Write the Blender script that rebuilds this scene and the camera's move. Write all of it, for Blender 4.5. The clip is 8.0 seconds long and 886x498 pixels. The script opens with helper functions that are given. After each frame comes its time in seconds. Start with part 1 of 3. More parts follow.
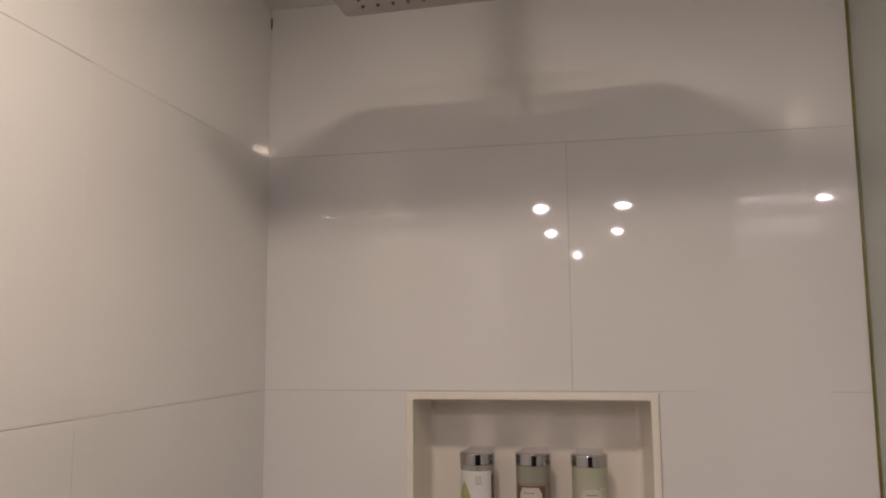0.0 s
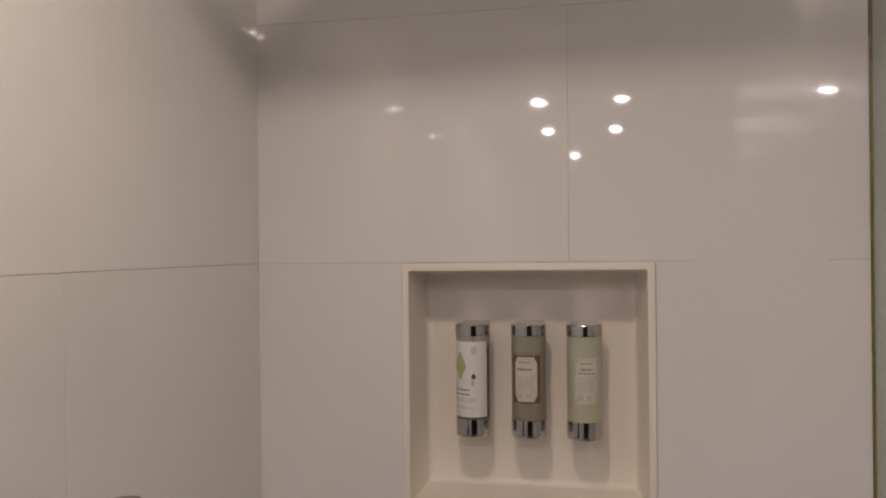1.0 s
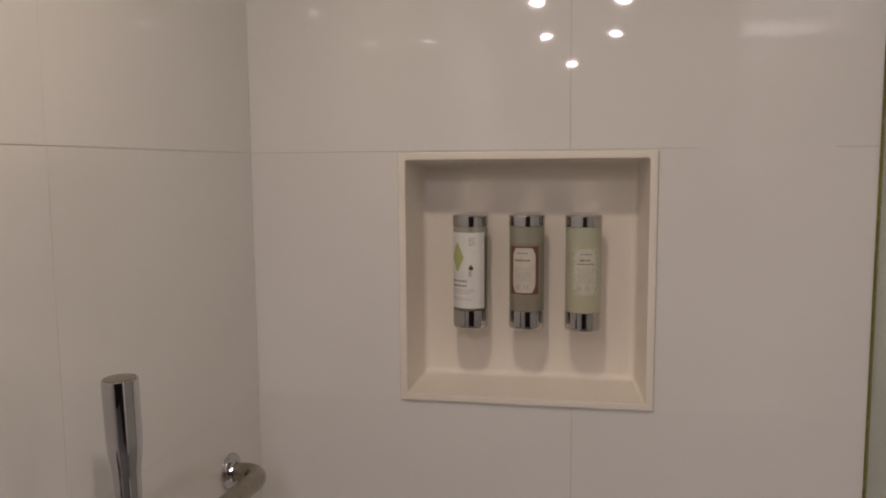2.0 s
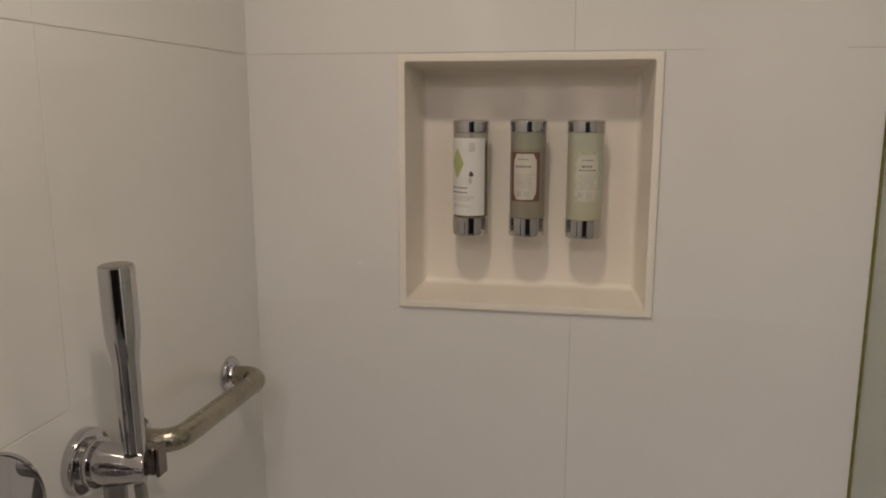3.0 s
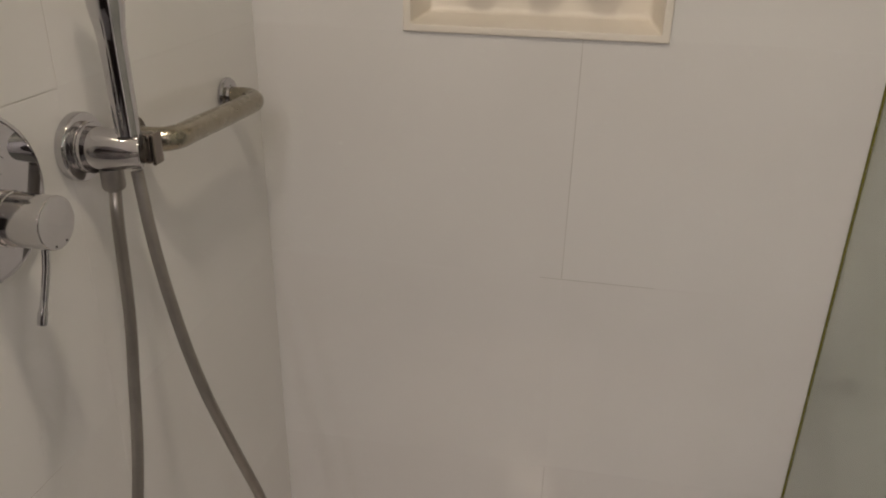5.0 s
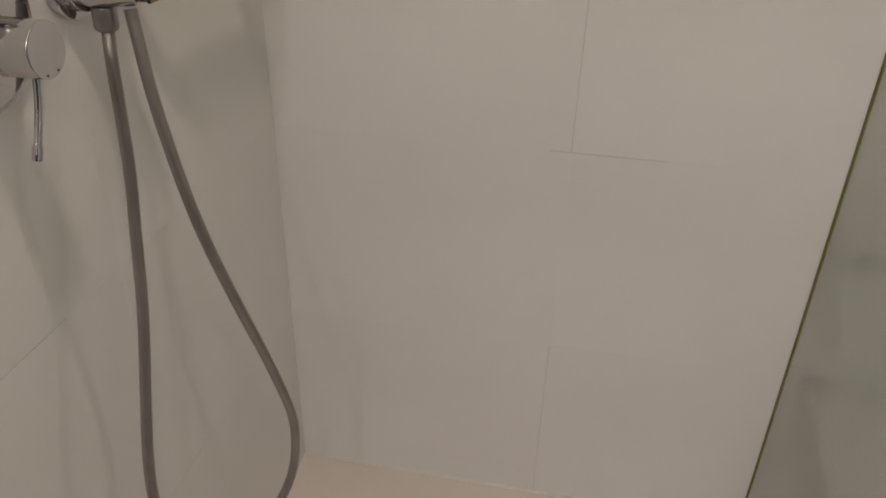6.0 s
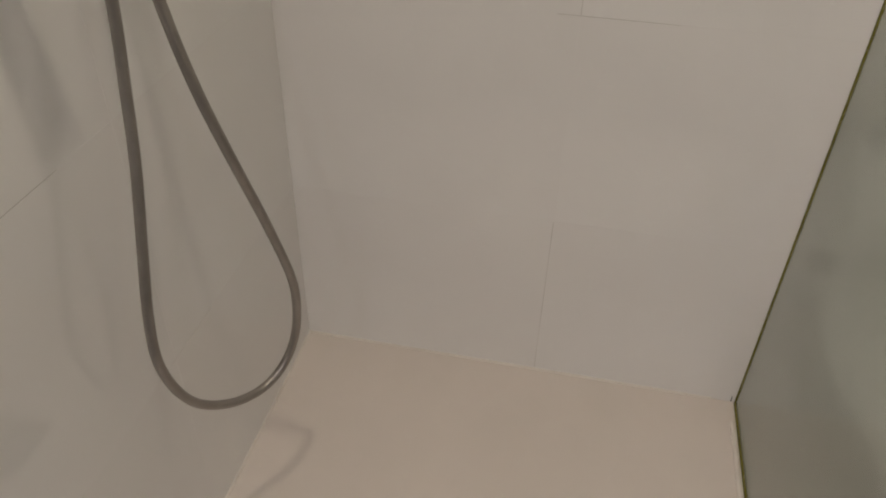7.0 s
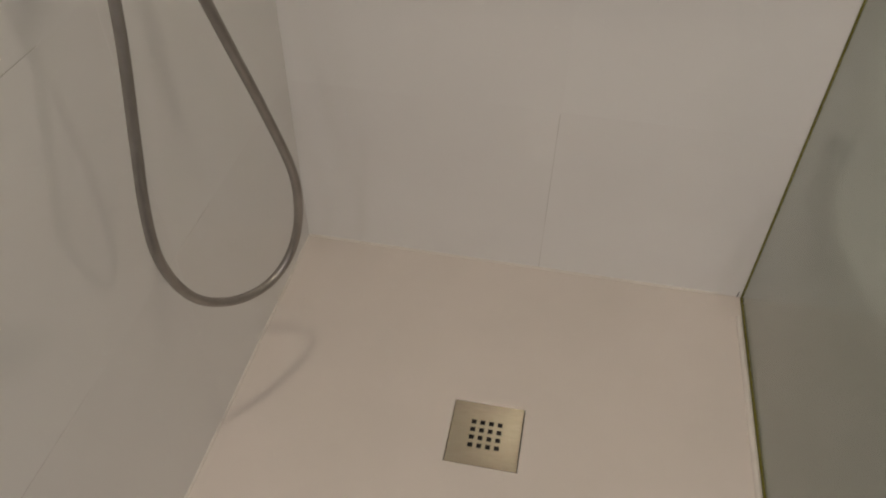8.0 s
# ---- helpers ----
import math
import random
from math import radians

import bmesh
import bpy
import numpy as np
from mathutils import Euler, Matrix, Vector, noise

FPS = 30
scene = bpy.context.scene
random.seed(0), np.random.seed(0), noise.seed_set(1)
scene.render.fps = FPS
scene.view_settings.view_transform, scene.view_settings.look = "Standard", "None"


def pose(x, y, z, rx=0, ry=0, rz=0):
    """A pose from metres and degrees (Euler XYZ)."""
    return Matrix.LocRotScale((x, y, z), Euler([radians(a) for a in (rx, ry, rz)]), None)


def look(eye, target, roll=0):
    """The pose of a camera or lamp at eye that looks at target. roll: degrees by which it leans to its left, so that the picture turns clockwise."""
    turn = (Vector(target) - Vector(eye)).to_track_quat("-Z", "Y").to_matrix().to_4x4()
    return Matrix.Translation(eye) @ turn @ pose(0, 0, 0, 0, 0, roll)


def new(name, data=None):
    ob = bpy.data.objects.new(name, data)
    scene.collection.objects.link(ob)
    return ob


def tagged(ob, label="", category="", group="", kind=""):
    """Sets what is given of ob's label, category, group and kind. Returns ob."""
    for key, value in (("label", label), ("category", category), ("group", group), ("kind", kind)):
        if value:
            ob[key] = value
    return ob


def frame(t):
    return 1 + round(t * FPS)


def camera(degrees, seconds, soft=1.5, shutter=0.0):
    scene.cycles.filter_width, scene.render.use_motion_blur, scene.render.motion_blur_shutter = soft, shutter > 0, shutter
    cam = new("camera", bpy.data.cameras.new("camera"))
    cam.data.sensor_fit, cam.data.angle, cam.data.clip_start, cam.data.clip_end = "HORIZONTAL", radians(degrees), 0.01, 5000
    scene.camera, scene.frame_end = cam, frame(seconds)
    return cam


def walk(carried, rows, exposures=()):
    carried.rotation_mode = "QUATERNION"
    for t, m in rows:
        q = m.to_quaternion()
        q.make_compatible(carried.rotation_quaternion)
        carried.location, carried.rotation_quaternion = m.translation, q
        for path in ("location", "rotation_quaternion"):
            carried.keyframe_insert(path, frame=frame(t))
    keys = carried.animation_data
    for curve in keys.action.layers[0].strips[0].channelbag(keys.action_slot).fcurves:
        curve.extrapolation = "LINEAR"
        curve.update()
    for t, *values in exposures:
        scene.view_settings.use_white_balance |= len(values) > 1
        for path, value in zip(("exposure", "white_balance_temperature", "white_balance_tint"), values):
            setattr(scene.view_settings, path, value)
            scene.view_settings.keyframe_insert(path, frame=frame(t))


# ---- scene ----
cam = camera(59.7, 8.0, soft=1.9)
PATH = [
    (0, (0.554, -1.244, 1.684), (0.171, 0.706, 1.914), -0.5),
    (0.5, (0.555, -1.228, 1.655), (0.173, 0.732, 1.768), -0.6),
    (1, (0.549, -1.218, 1.622), (0.172, 0.746, 1.621), -0.6),
    (1.5, (0.543, -1.205, 1.593), (0.173, 0.757, 1.475), -0.5),
    (1.7, (0.541, -1.2, 1.588), (0.175, 0.759, 1.427), -0.5),
    (3, (0.535, -1.189, 1.522), (0.182, 0.745, 1.154), -0.0),
    (3.5, (0.536, -1.19, 1.497), (0.186, 0.721, 1.022), 0.2),
    (4, (0.537, -1.189, 1.463), (0.191, 0.686, 0.857), 0.7),
    (4.5, (0.54, -1.19, 1.425), (0.194, 0.642, 0.7), 1.0),
    (6, (0.534, -1.202, 1.309), (0.217, 0.49, 0.291), 1.4),
    (6.5, (0.548, -1.209, 1.279), (0.224, 0.411, 0.153), 1.5),
    (7, (0.546, -1.211, 1.25), (0.242, 0.342, 0.027), 1.5),
    (7.5, (0.535, -1.206, 1.215), (0.257, 0.28, -0.094), 1.2),
    (8, (0.524, -1.208, 1.193), (0.271, 0.212, -0.191), 1.2),
]
walk(cam, [(t, look(eye, target, roll)) for t, eye, target, roll in PATH],
     exposures=[(0, 0.05, 6400, 15), (1.6, -0.03, 6380, 15), (2.9, 0.10, 6490, 8), (4.5, 0.26, 6430, 6), (6.5, 0.42, 6420, 5), (8, 0.44, 6410, 4)])

# ---- world and light ----
world = bpy.data.worlds.new("world")
scene.world = world
world.use_nodes = True
world.node_tree.nodes["Background"].inputs[0].default_value = (0.9, 0.93, 1.0, 1)
world.node_tree.nodes["Background"].inputs[1].default_value = 0.0
scene.cycles.blur_glossy = 0.1        # keeps the glints that the polished caps throw on the niche

CEIL = 2.272          # ceiling height
GLASS_X = 0.951       # inner face of the glass screen
SHOWER_LAMP = (0.405, -0.835, 2.234)
SHOWER_WATT, SHOWER_COLOUR = 1.35, (1.0, 0.83, 0.65)
SHOWER_DOWN = 3.5
ROOM_WATT, ROOM_COLOUR = 1.6, (1.0, 0.888, 0.885)
ROOM_DOWN = 2.5
ROOM_LAMPS = [(0.328, -2.215), (0.686, -2.215), (0.324, -3.085), (0.684, -3.075), (0.44, -4.28), (1.515, -2.22)]

data = bpy.data.lights.new("shower_light", "POINT")
data.energy, data.color, data.shadow_soft_size = SHOWER_WATT, SHOWER_COLOUR, 0.024
new("shower_light", data).location = SHOWER_LAMP
data = bpy.data.lights.new("shower_downlight", "AREA")
data.shape, data.size, data.energy, data.color = "DISK", 0.10, SHOWER_DOWN, SHOWER_COLOUR
new("shower_downlight", data).location = SHOWER_LAMP
for lx, ly in ROOM_LAMPS:
    if lx < 1.0:
        data = bpy.data.lights.new("room_light", "POINT")
        data.energy, data.color, data.shadow_soft_size = ROOM_WATT, ROOM_COLOUR, 0.008
        new("room_light", data).location = (lx, ly, CEIL - 0.009)
    data = bpy.data.lights.new("room_downlight", "AREA")
    data.shape, data.size, data.energy, data.color = "DISK", 0.065 if lx < 1.0 else 0.055, ROOM_DOWN if lx < 1.0 else 2.6, ROOM_COLOUR
    new("room_downlight", data).location = (lx, ly, CEIL - 0.012)


# ---- materials ----
def material(name):
    m = bpy.data.materials.new(name)
    m.use_nodes = True
    return m, m.node_tree.nodes, m.node_tree.links, m.node_tree.nodes["Principled BSDF"]


def noise_node(nodes, links, scale, detail=4.0, rough=0.55, stretch=(1, 1, 1)):
    co = nodes.new("ShaderNodeTexCoord")
    mp = nodes.new("ShaderNodeMapping")
    mp.inputs["Scale"].default_value = stretch
    links.new(co.outputs["Object"], mp.inputs["Vector"])
    n = nodes.new("ShaderNodeTexNoise")
    n.inputs["Scale"].default_value, n.inputs["Detail"].default_value, n.inputs["Roughness"].default_value = scale, detail, rough
    links.new(mp.outputs["Vector"], n.inputs["Vector"])
    return n


def ramp(nodes, links, source, low, high, a, b):
    r = nodes.new("ShaderNodeMapRange")
    r.inputs["From Min"].default_value, r.inputs["From Max"].default_value = low, high
    r.inputs["To Min"].default_value, r.inputs["To Max"].default_value = a, b
    links.new(source, r.inputs["Value"])
    return r.outputs["Result"]


def mixed(nodes, links, fac, c1, c2):
    m = nodes.new("ShaderNodeMix")
    m.data_type = "RGBA"
    links.new(fac, m.inputs["Factor"])
    m.inputs[6].default_value, m.inputs[7].default_value = (*c1, 1), (*c2, 1)
    return m.outputs[2]


def surface(name, c1, c2, scale, rough, rough2, metal=0.0, bump=0.0, bump_scale=None, stretch=(1, 1, 1), spec=0.5, distance=0.001):
    """Two colours mixed by noise, gloss mixed by a second noise, fine relief by a third."""
    m, nodes, links, p = material(name)
    n1 = noise_node(nodes, links, scale, stretch=stretch)
    f = ramp(nodes, links, n1.outputs["Fac"], 0.35, 0.65, 0.0, 1.0)
    links.new(mixed(nodes, links, f, c1, c2), p.inputs["Base Color"])
    n2 = noise_node(nodes, links, scale * 3.7, 6.0, stretch=stretch)
    links.new(ramp(nodes, links, n2.outputs["Fac"], 0.3, 0.7, rough, rough2), p.inputs["Roughness"])
    p.inputs["Metallic"].default_value = metal
    p.inputs["Specular IOR Level"].default_value = spec
    if bump:
        n3 = noise_node(nodes, links, bump_scale or scale * 12, 3.0, stretch=stretch)
        b = nodes.new("ShaderNodeBump")
        b.inputs["Strength"].default_value, b.inputs["Distance"].default_value = bump, distance
        links.new(n3.outputs["Fac"], b.inputs["Height"])
        links.new(b.outputs["Normal"], p.inputs["Normal"])
    return m


def tile_material():
    m, nodes, links, p = material("glazed_tile")
    n1 = noise_node(nodes, links, 2.3, 3.0)
    f = ramp(nodes, links, n1.outputs["Fac"], 0.35, 0.65, 0.0, 1.0)
    base = mixed(nodes, links, f, (0.80, 0.785, 0.77), (0.825, 0.815, 0.80))
    info = nodes.new("ShaderNodeObjectInfo")
    hue = nodes.new("ShaderNodeHueSaturation")
    links.new(ramp(nodes, links, info.outputs["Random"], 0.0, 1.0, 0.992, 1.006), hue.inputs["Value"])
    links.new(base, hue.inputs["Color"])
    links.new(hue.outputs["Color"], p.inputs["Base Color"])
    n2 = noise_node(nodes, links, 9.0, 5.0)
    links.new(ramp(nodes, links, n2.outputs["Fac"], 0.3, 0.7, 0.024, 0.034), p.inputs["Roughness"])
    p.inputs["IOR"].default_value = 1.6
    n3 = noise_node(nodes, links, 5.0, 1.0)
    b = nodes.new("ShaderNodeBump")
    b.inputs["Strength"].default_value, b.inputs["Distance"].default_value = 0.12, 0.0015
    links.new(n3.outputs["Fac"], b.inputs["Height"])
    links.new(b.outputs["Normal"], p.inputs["Normal"])
    return m


TILE = tile_material()
GROUT = surface("grout", (0.56, 0.54, 0.515), (0.71, 0.695, 0.67), 6.0, 0.7, 0.9, bump=0.3, bump_scale=300)
PLASTER = surface("white_plaster", (0.79, 0.77, 0.74), (0.82, 0.80, 0.77), 1.5, 0.75, 0.9, bump=0.15, bump_scale=160)
# near-black finish, made up so that the chrome mirrors something dark
DARK_BACKDROP = surface("dark_backdrop", (0.018, 0.013, 0.011), (0.035, 0.025, 0.020), 5.0, 0.4, 0.55, bump=0.1, bump_scale=90, stretch=(6, 6, 0.5))
ROOM_FLOOR = surface("grey_floor_tile", (0.17, 0.16, 0.15), (0.22, 0.21, 0.20), 3.0, 0.3, 0.5, bump=0.1, bump_scale=60)
TRAY = surface("cream_resin", (0.715, 0.655, 0.60), (0.75, 0.685, 0.63), 3.5, 0.42, 0.6, bump=0.10, bump_scale=420)
NICHE = surface("cream_solid_surface", (0.845, 0.79, 0.705), (0.875, 0.82, 0.74), 5.0, 0.35, 0.5, bump=0.06, bump_scale=300)
CHROME = surface("chrome", (0.54, 0.53, 0.545), (0.60, 0.59, 0.605), 14.0, 0.015, 0.035, metal=1.0)
CAP_FACE = surface("satin_cap", (0.60, 0.58, 0.595), (0.66, 0.64, 0.655), 14.0, 0.13, 0.16, metal=1.0)
KNOB = surface("polished_knob", (0.54, 0.53, 0.53), (0.60, 0.59, 0.59), 14.0, 0.05, 0.10, metal=1.0)
SATIN = surface("satin_steel_bar", (0.33, 0.30, 0.24), (0.41, 0.375, 0.305), 24.0, 0.2, 0.3, metal=1.0, bump=0.02, bump_scale=200)
HOSE = surface("metal_hose", (0.29, 0.27, 0.25), (0.35, 0.325, 0.30), 20.0, 0.32, 0.42, metal=0.75)
BRUSHED = surface("brushed_steel", (0.45, 0.405, 0.325), (0.51, 0.46, 0.37), 30.0, 0.17, 0.22, metal=1.0, bump=0.02, bump_scale=60, stretch=(1, 14, 1))
SMOKED = surface("smoked_metal", (0.22, 0.195, 0.175), (0.27, 0.24, 0.215), 20.0, 0.16, 0.24, metal=1.0)
BLACK = surface("black_plastic", (0.015, 0.014, 0.013), (0.03, 0.028, 0.026), 20.0, 0.35, 0.55)
VOID = surface("dark_void", (0.004, 0.003, 0.003), (0.008, 0.007, 0.006), 20.0, 0.8, 0.95)
RUBBER = surface("dark_rubber", (0.09, 0.08, 0.075), (0.13, 0.12, 0.115), 60.0, 0.6, 0.8)
SEALANT = surface("white_sealant", (0.73, 0.685, 0.625), (0.78, 0.735, 0.675), 25.0, 0.4, 0.6)
OLIVE = surface("olive_glass_edge", (0.13, 0.12, 0.02), (0.18, 0.165, 0.032), 14.0, 0.18, 0.3)
HEAD_GREY = surface("grey_shower_plate", (0.42, 0.40, 0.39), (0.47, 0.45, 0.44), 8.0, 0.55, 0.65, spec=0.15)
CERAMIC = surface("white_ceramic", (0.78, 0.78, 0.77), (0.81, 0.81, 0.80), 4.0, 0.06, 0.12)
LENS = surface("lamp_glass", (0.8, 0.8, 0.78), (0.85, 0.85, 0.83), 10.0, 0.2, 0.3)
LABEL_WHITE = surface("white_label", (0.76, 0.75, 0.73), (0.80, 0.79, 0.77), 30.0, 0.4, 0.55)
LABEL_RED = surface("red_label", (0.155, 0.075, 0.058), (0.20, 0.095, 0.075), 40.0, 0.4, 0.55)
LABEL_GREEN = surface("pale_green_label", (0.40, 0.43, 0.32), (0.64, 0.64, 0.53), 300.0, 0.4, 0.55)
LABEL_CREAM = surface("cream_label", (0.58, 0.54, 0.47), (0.66, 0.62, 0.55), 60.0, 0.4, 0.55)
LABEL_SAGE = surface("sage_label", (0.58, 0.56, 0.47), (0.64, 0.62, 0.53), 60.0, 0.4, 0.55)
LEAF = surface("green_print", (0.40, 0.44, 0.17), (0.47, 0.50, 0.22), 60.0, 0.4, 0.55)
PRINT = surface("grey_print", (0.22, 0.20, 0.18), (0.30, 0.28, 0.25), 90.0, 0.5, 0.6)
PRINT_PALE = surface("pale_print", (0.46, 0.44, 0.40), (0.54, 0.52, 0.48), 90.0, 0.5, 0.6)
INK = surface("dark_print", (0.05, 0.045, 0.04), (0.08, 0.07, 0.06), 90.0, 0.5, 0.6)


def bottle_material(name, colour, rough, weight):
    m, nodes, links, p = material(name)
    n1 = noise_node(nodes, links, 12.0, 2.0)
    f = ramp(nodes, links, n1.outputs["Fac"], 0.35, 0.65, 0.0, 1.0)
    links.new(mixed(nodes, links, f, colour, tuple(c * 1.08 for c in colour)), p.inputs["Base Color"])
    p.inputs["Roughness"].default_value = rough
    p.inputs["Transmission Weight"].default_value = weight
    p.inputs["Coat Weight"].default_value = 0.3
    p.inputs["Coat Roughness"].default_value = 0.08
    return m


AMBER = bottle_material("amber_liquid", (0.24, 0.205, 0.11), 0.10, 0.35)
TAUPE = bottle_material("taupe_gel", (0.30, 0.27, 0.21), 0.28, 0.1)
PALE = bottle_material("pale_yellow_lotion", (0.50, 0.485, 0.35), 0.3, 0.05)


CLEAR_TOP = bottle_material("clear_bottle_top", (0.52, 0.50, 0.45), 0.12, 0.3)
TAUPE_TOP = bottle_material("taupe_bottle_top", (0.33, 0.32, 0.25), 0.28, 0.1)
PALE_TOP = bottle_material("pale_bottle_top", (0.46, 0.475, 0.365), 0.3, 0.05)


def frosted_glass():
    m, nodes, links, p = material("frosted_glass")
    # cloudy tone in the colour, imitating blurred shapes seen through the pane
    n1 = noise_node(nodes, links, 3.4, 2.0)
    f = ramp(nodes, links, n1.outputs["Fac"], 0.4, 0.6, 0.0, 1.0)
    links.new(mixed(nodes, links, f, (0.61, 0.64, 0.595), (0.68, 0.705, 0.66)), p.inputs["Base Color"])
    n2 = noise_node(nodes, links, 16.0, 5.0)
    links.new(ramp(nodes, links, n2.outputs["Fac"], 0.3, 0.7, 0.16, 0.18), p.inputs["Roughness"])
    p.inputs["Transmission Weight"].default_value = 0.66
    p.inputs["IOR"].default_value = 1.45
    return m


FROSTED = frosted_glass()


# ---- mesh helpers ----
def weighted(me, angle):
    """Normals weighted by face area within the angle, so that flat faces stay flat beside rounded edges."""
    limit = math.cos(radians(angle))
    faces = [(Vector(p.normal), p.area) for p in me.polygons]
    round_vertex = {}
    for p in me.polygons:
        for v in p.vertices:
            round_vertex.setdefault(v, []).append(p.index)
    normals = []
    for p in me.polygons:
        own = faces[p.index][0]
        for v in p.vertices:
            total = Vector((0, 0, 0))
            for k in round_vertex[v]:
                n, a = faces[k]
                if n.dot(own) >= limit:
                    total += n * a
            normals.append(total.normalized() if total.length > 1e-12 else own)
    me.normals_split_custom_set(normals)


def part(name, bm, mat, parent=None, label="", smooth=40):
    me = bpy.data.meshes.new(name)
    bmesh.ops.recalc_face_normals(bm, faces=bm.faces)
    bm.to_mesh(me)
    bm.free()
    me.materials.append(mat)
    if smooth:
        me.shade_smooth()
        weighted(me, smooth)
    ob = new(name, me)
    ob.parent = parent
    if label:
        tagged(ob, label)
    return ob


def thing(name, place, label, category, group="", kind=""):
    ob = new(name)
    ob.empty_display_size = 0.05
    ob.location = place
    return tagged(ob, label, category, group, kind)


def block(x0, x1, y0, y1, z0, z1, bevel=0.0, segments=2, bm=None):
    own = bmesh.new()
    bmesh.ops.create_cube(own, size=1.0)
    for v in own.verts:
        v.co = Vector(((x0 + x1) / 2 + v.co.x * (x1 - x0), (y0 + y1) / 2 + v.co.y * (y1 - y0), (z0 + z1) / 2 + v.co.z * (z1 - z0)))
    if bevel:
        bmesh.ops.bevel(own, geom=own.edges[:], offset=bevel, segments=segments, profile=0.5, affect="EDGES")
    if bm is None:
        return own
    me = bpy.data.meshes.new("joined")
    own.to_mesh(me)
    own.free()
    bm.from_mesh(me)
    bpy.data.meshes.remove(me)
    return bm


def lathe(profile, m, steps=40, bm=None):
    """Turns a profile of (radius, height) about the local z axis and sets it by m."""
    bm = bm or bmesh.new()
    rings = []
    for r, h in profile:
        if r < 1e-6:
            rings.append([bm.verts.new(m @ Vector((0, 0, h)))])
        else:
            rings.append([bm.verts.new(m @ Vector((r * math.cos(2 * math.pi * i / steps), r * math.sin(2 * math.pi * i / steps), h))) for i in range(steps)])
    for a, b in zip(rings, rings[1:]):
        for i in range(steps):
            j = (i + 1) % steps
            if len(a) == 1 and len(b) > 1:
                bm.faces.new((a[0], b[i], b[j]))
            elif len(b) == 1 and len(a) > 1:
                bm.faces.new((a[i], b[0], a[j]))
            elif len(a) > 1:
                bm.faces.new((a[i], b[i], b[j], a[j]))
    return bm


ALONG_X = pose(0, 0, 0, 0, 90, 0)


def curve_points(points, per=10):
    """A smooth line through the points."""
    p = [Vector(q) for q in points]
    p = [2 * p[0] - p[1]] + p + [2 * p[-1] - p[-2]]
    out = []
    for i in range(1, len(p) - 2):
        for k in range(per):
            t = k / per
            a, b, c, d = p[i - 1], p[i], p[i + 1], p[i + 2]
            out.append(0.5 * ((2 * b) + (c - a) * t + (2 * a - 5 * b + 4 * c - d) * t * t + (3 * b - a - 3 * c + d) * t ** 3))
    out.append(p[-2])
    return out


def sweep(line, radius, steps=14, bm=None):
    bm = bm or bmesh.new()
    up = Vector((0.13, 0.31, 0.94))
    rings = []
    for i, c in enumerate(line):
        way = (line[min(i + 1, len(line) - 1)] - line[max(i - 1, 0)]).normalized()
        side = way.cross(up).normalized()
        up = side.cross(way).normalized()
        rings.append([bm.verts.new(c + radius * (math.cos(2 * math.pi * k / steps) * side + math.sin(2 * math.pi * k / steps) * up)) for k in range(steps)])
    for a, b in zip(rings, rings[1:]):
        for k in range(steps):
            j = (k + 1) % steps
            bm.faces.new((a[k], a[j], b[j], b[k]))
    bm.faces.new(rings[0])
    bm.faces.new(rings[-1])
    return bm


def frame_slab(o, h, d0, d1, to):
    """A slab with one rectangular hole. o, h: (u0, u1, v0, v1) of outline and hole; d0, d1: its depth; to: (u, v, d) to a place."""
    bm = bmesh.new()
    us, vs = (o[0], h[0], h[1], o[1]), (o[2], h[2], h[3], o[3])
    grid = {}
    for d in (0, 1):
        for i, u in enumerate(us):
            for j, v in enumerate(vs):
                grid[d, i, j] = bm.verts.new(to(u, v, (d0, d1)[d]))
    for i in range(3):
        for j in range(3):
            if (i, j) != (1, 1):
                for d in (0, 1):
                    bm.faces.new((grid[d, i, j], grid[d, i + 1, j], grid[d, i + 1, j + 1], grid[d, i, j + 1]))
    def band(a, b):
        bm.faces.new((grid[0, *a], grid[0, *b], grid[1, *b], grid[1, *a]))
    for i in range(3):
        band((i, 0), (i + 1, 0)), band((i, 3), (i + 1, 3)), band((0, i), (0, i + 1)), band((3, i), (3, i + 1))
    band((1, 1), (2, 1)), band((1, 2), (2, 2)), band((1, 1), (1, 2)), band((2, 1), (2, 2))
    return bm


# ---- structure ----
ROOM_X, ROOM_Y = 1.95, -4.7
NX0, NX1, NZ0, NZ1 = 0.2465, 0.645, 1.199, 1.598       # outline of the niche's rim
IX0, IX1, IZ0, IZ1 = 0.2592, 0.6325, 1.2105, 1.586    # opening of the niche at its rim
NICHE_D = 0.112

back = part("wall_back", frame_slab((-0.16, ROOM_X + 0.16, -0.08, CEIL), (NX0 + 0.006, NX1 - 0.006, NZ0 + 0.006, NZ1 - 0.006), 0.0005, 0.16,
                                    lambda u, v, d: (u, d, v)), GROUT, smooth=0)
tagged(back, "shower back wall of large glossy white tiles with a recessed niche", "wall", kind="structure")
left = part("wall_left", block(-0.16, -0.0005, ROOM_Y, 0.0005, -0.08, CEIL), GROUT, smooth=0)
tagged(left, "shower side wall of large glossy white tiles", "wall", kind="structure")
ob = part("wall_right", block(ROOM_X, ROOM_X + 0.16, -2.2, 0.0016, -0.08, CEIL), PLASTER, smooth=0)
tagged(ob, "plain painted bathroom wall beyond the glass screen", "wall", kind="structure")
# two unseen walls, dark only to shape the streak in the chrome
ob = part("wall_right_far", block(ROOM_X, ROOM_X + 0.16, ROOM_Y, -2.2, -0.08, CEIL), DARK_BACKDROP, smooth=0)
tagged(ob, "unseen dark side wall added to put a dark streak in the chrome", "wall", kind="structure")
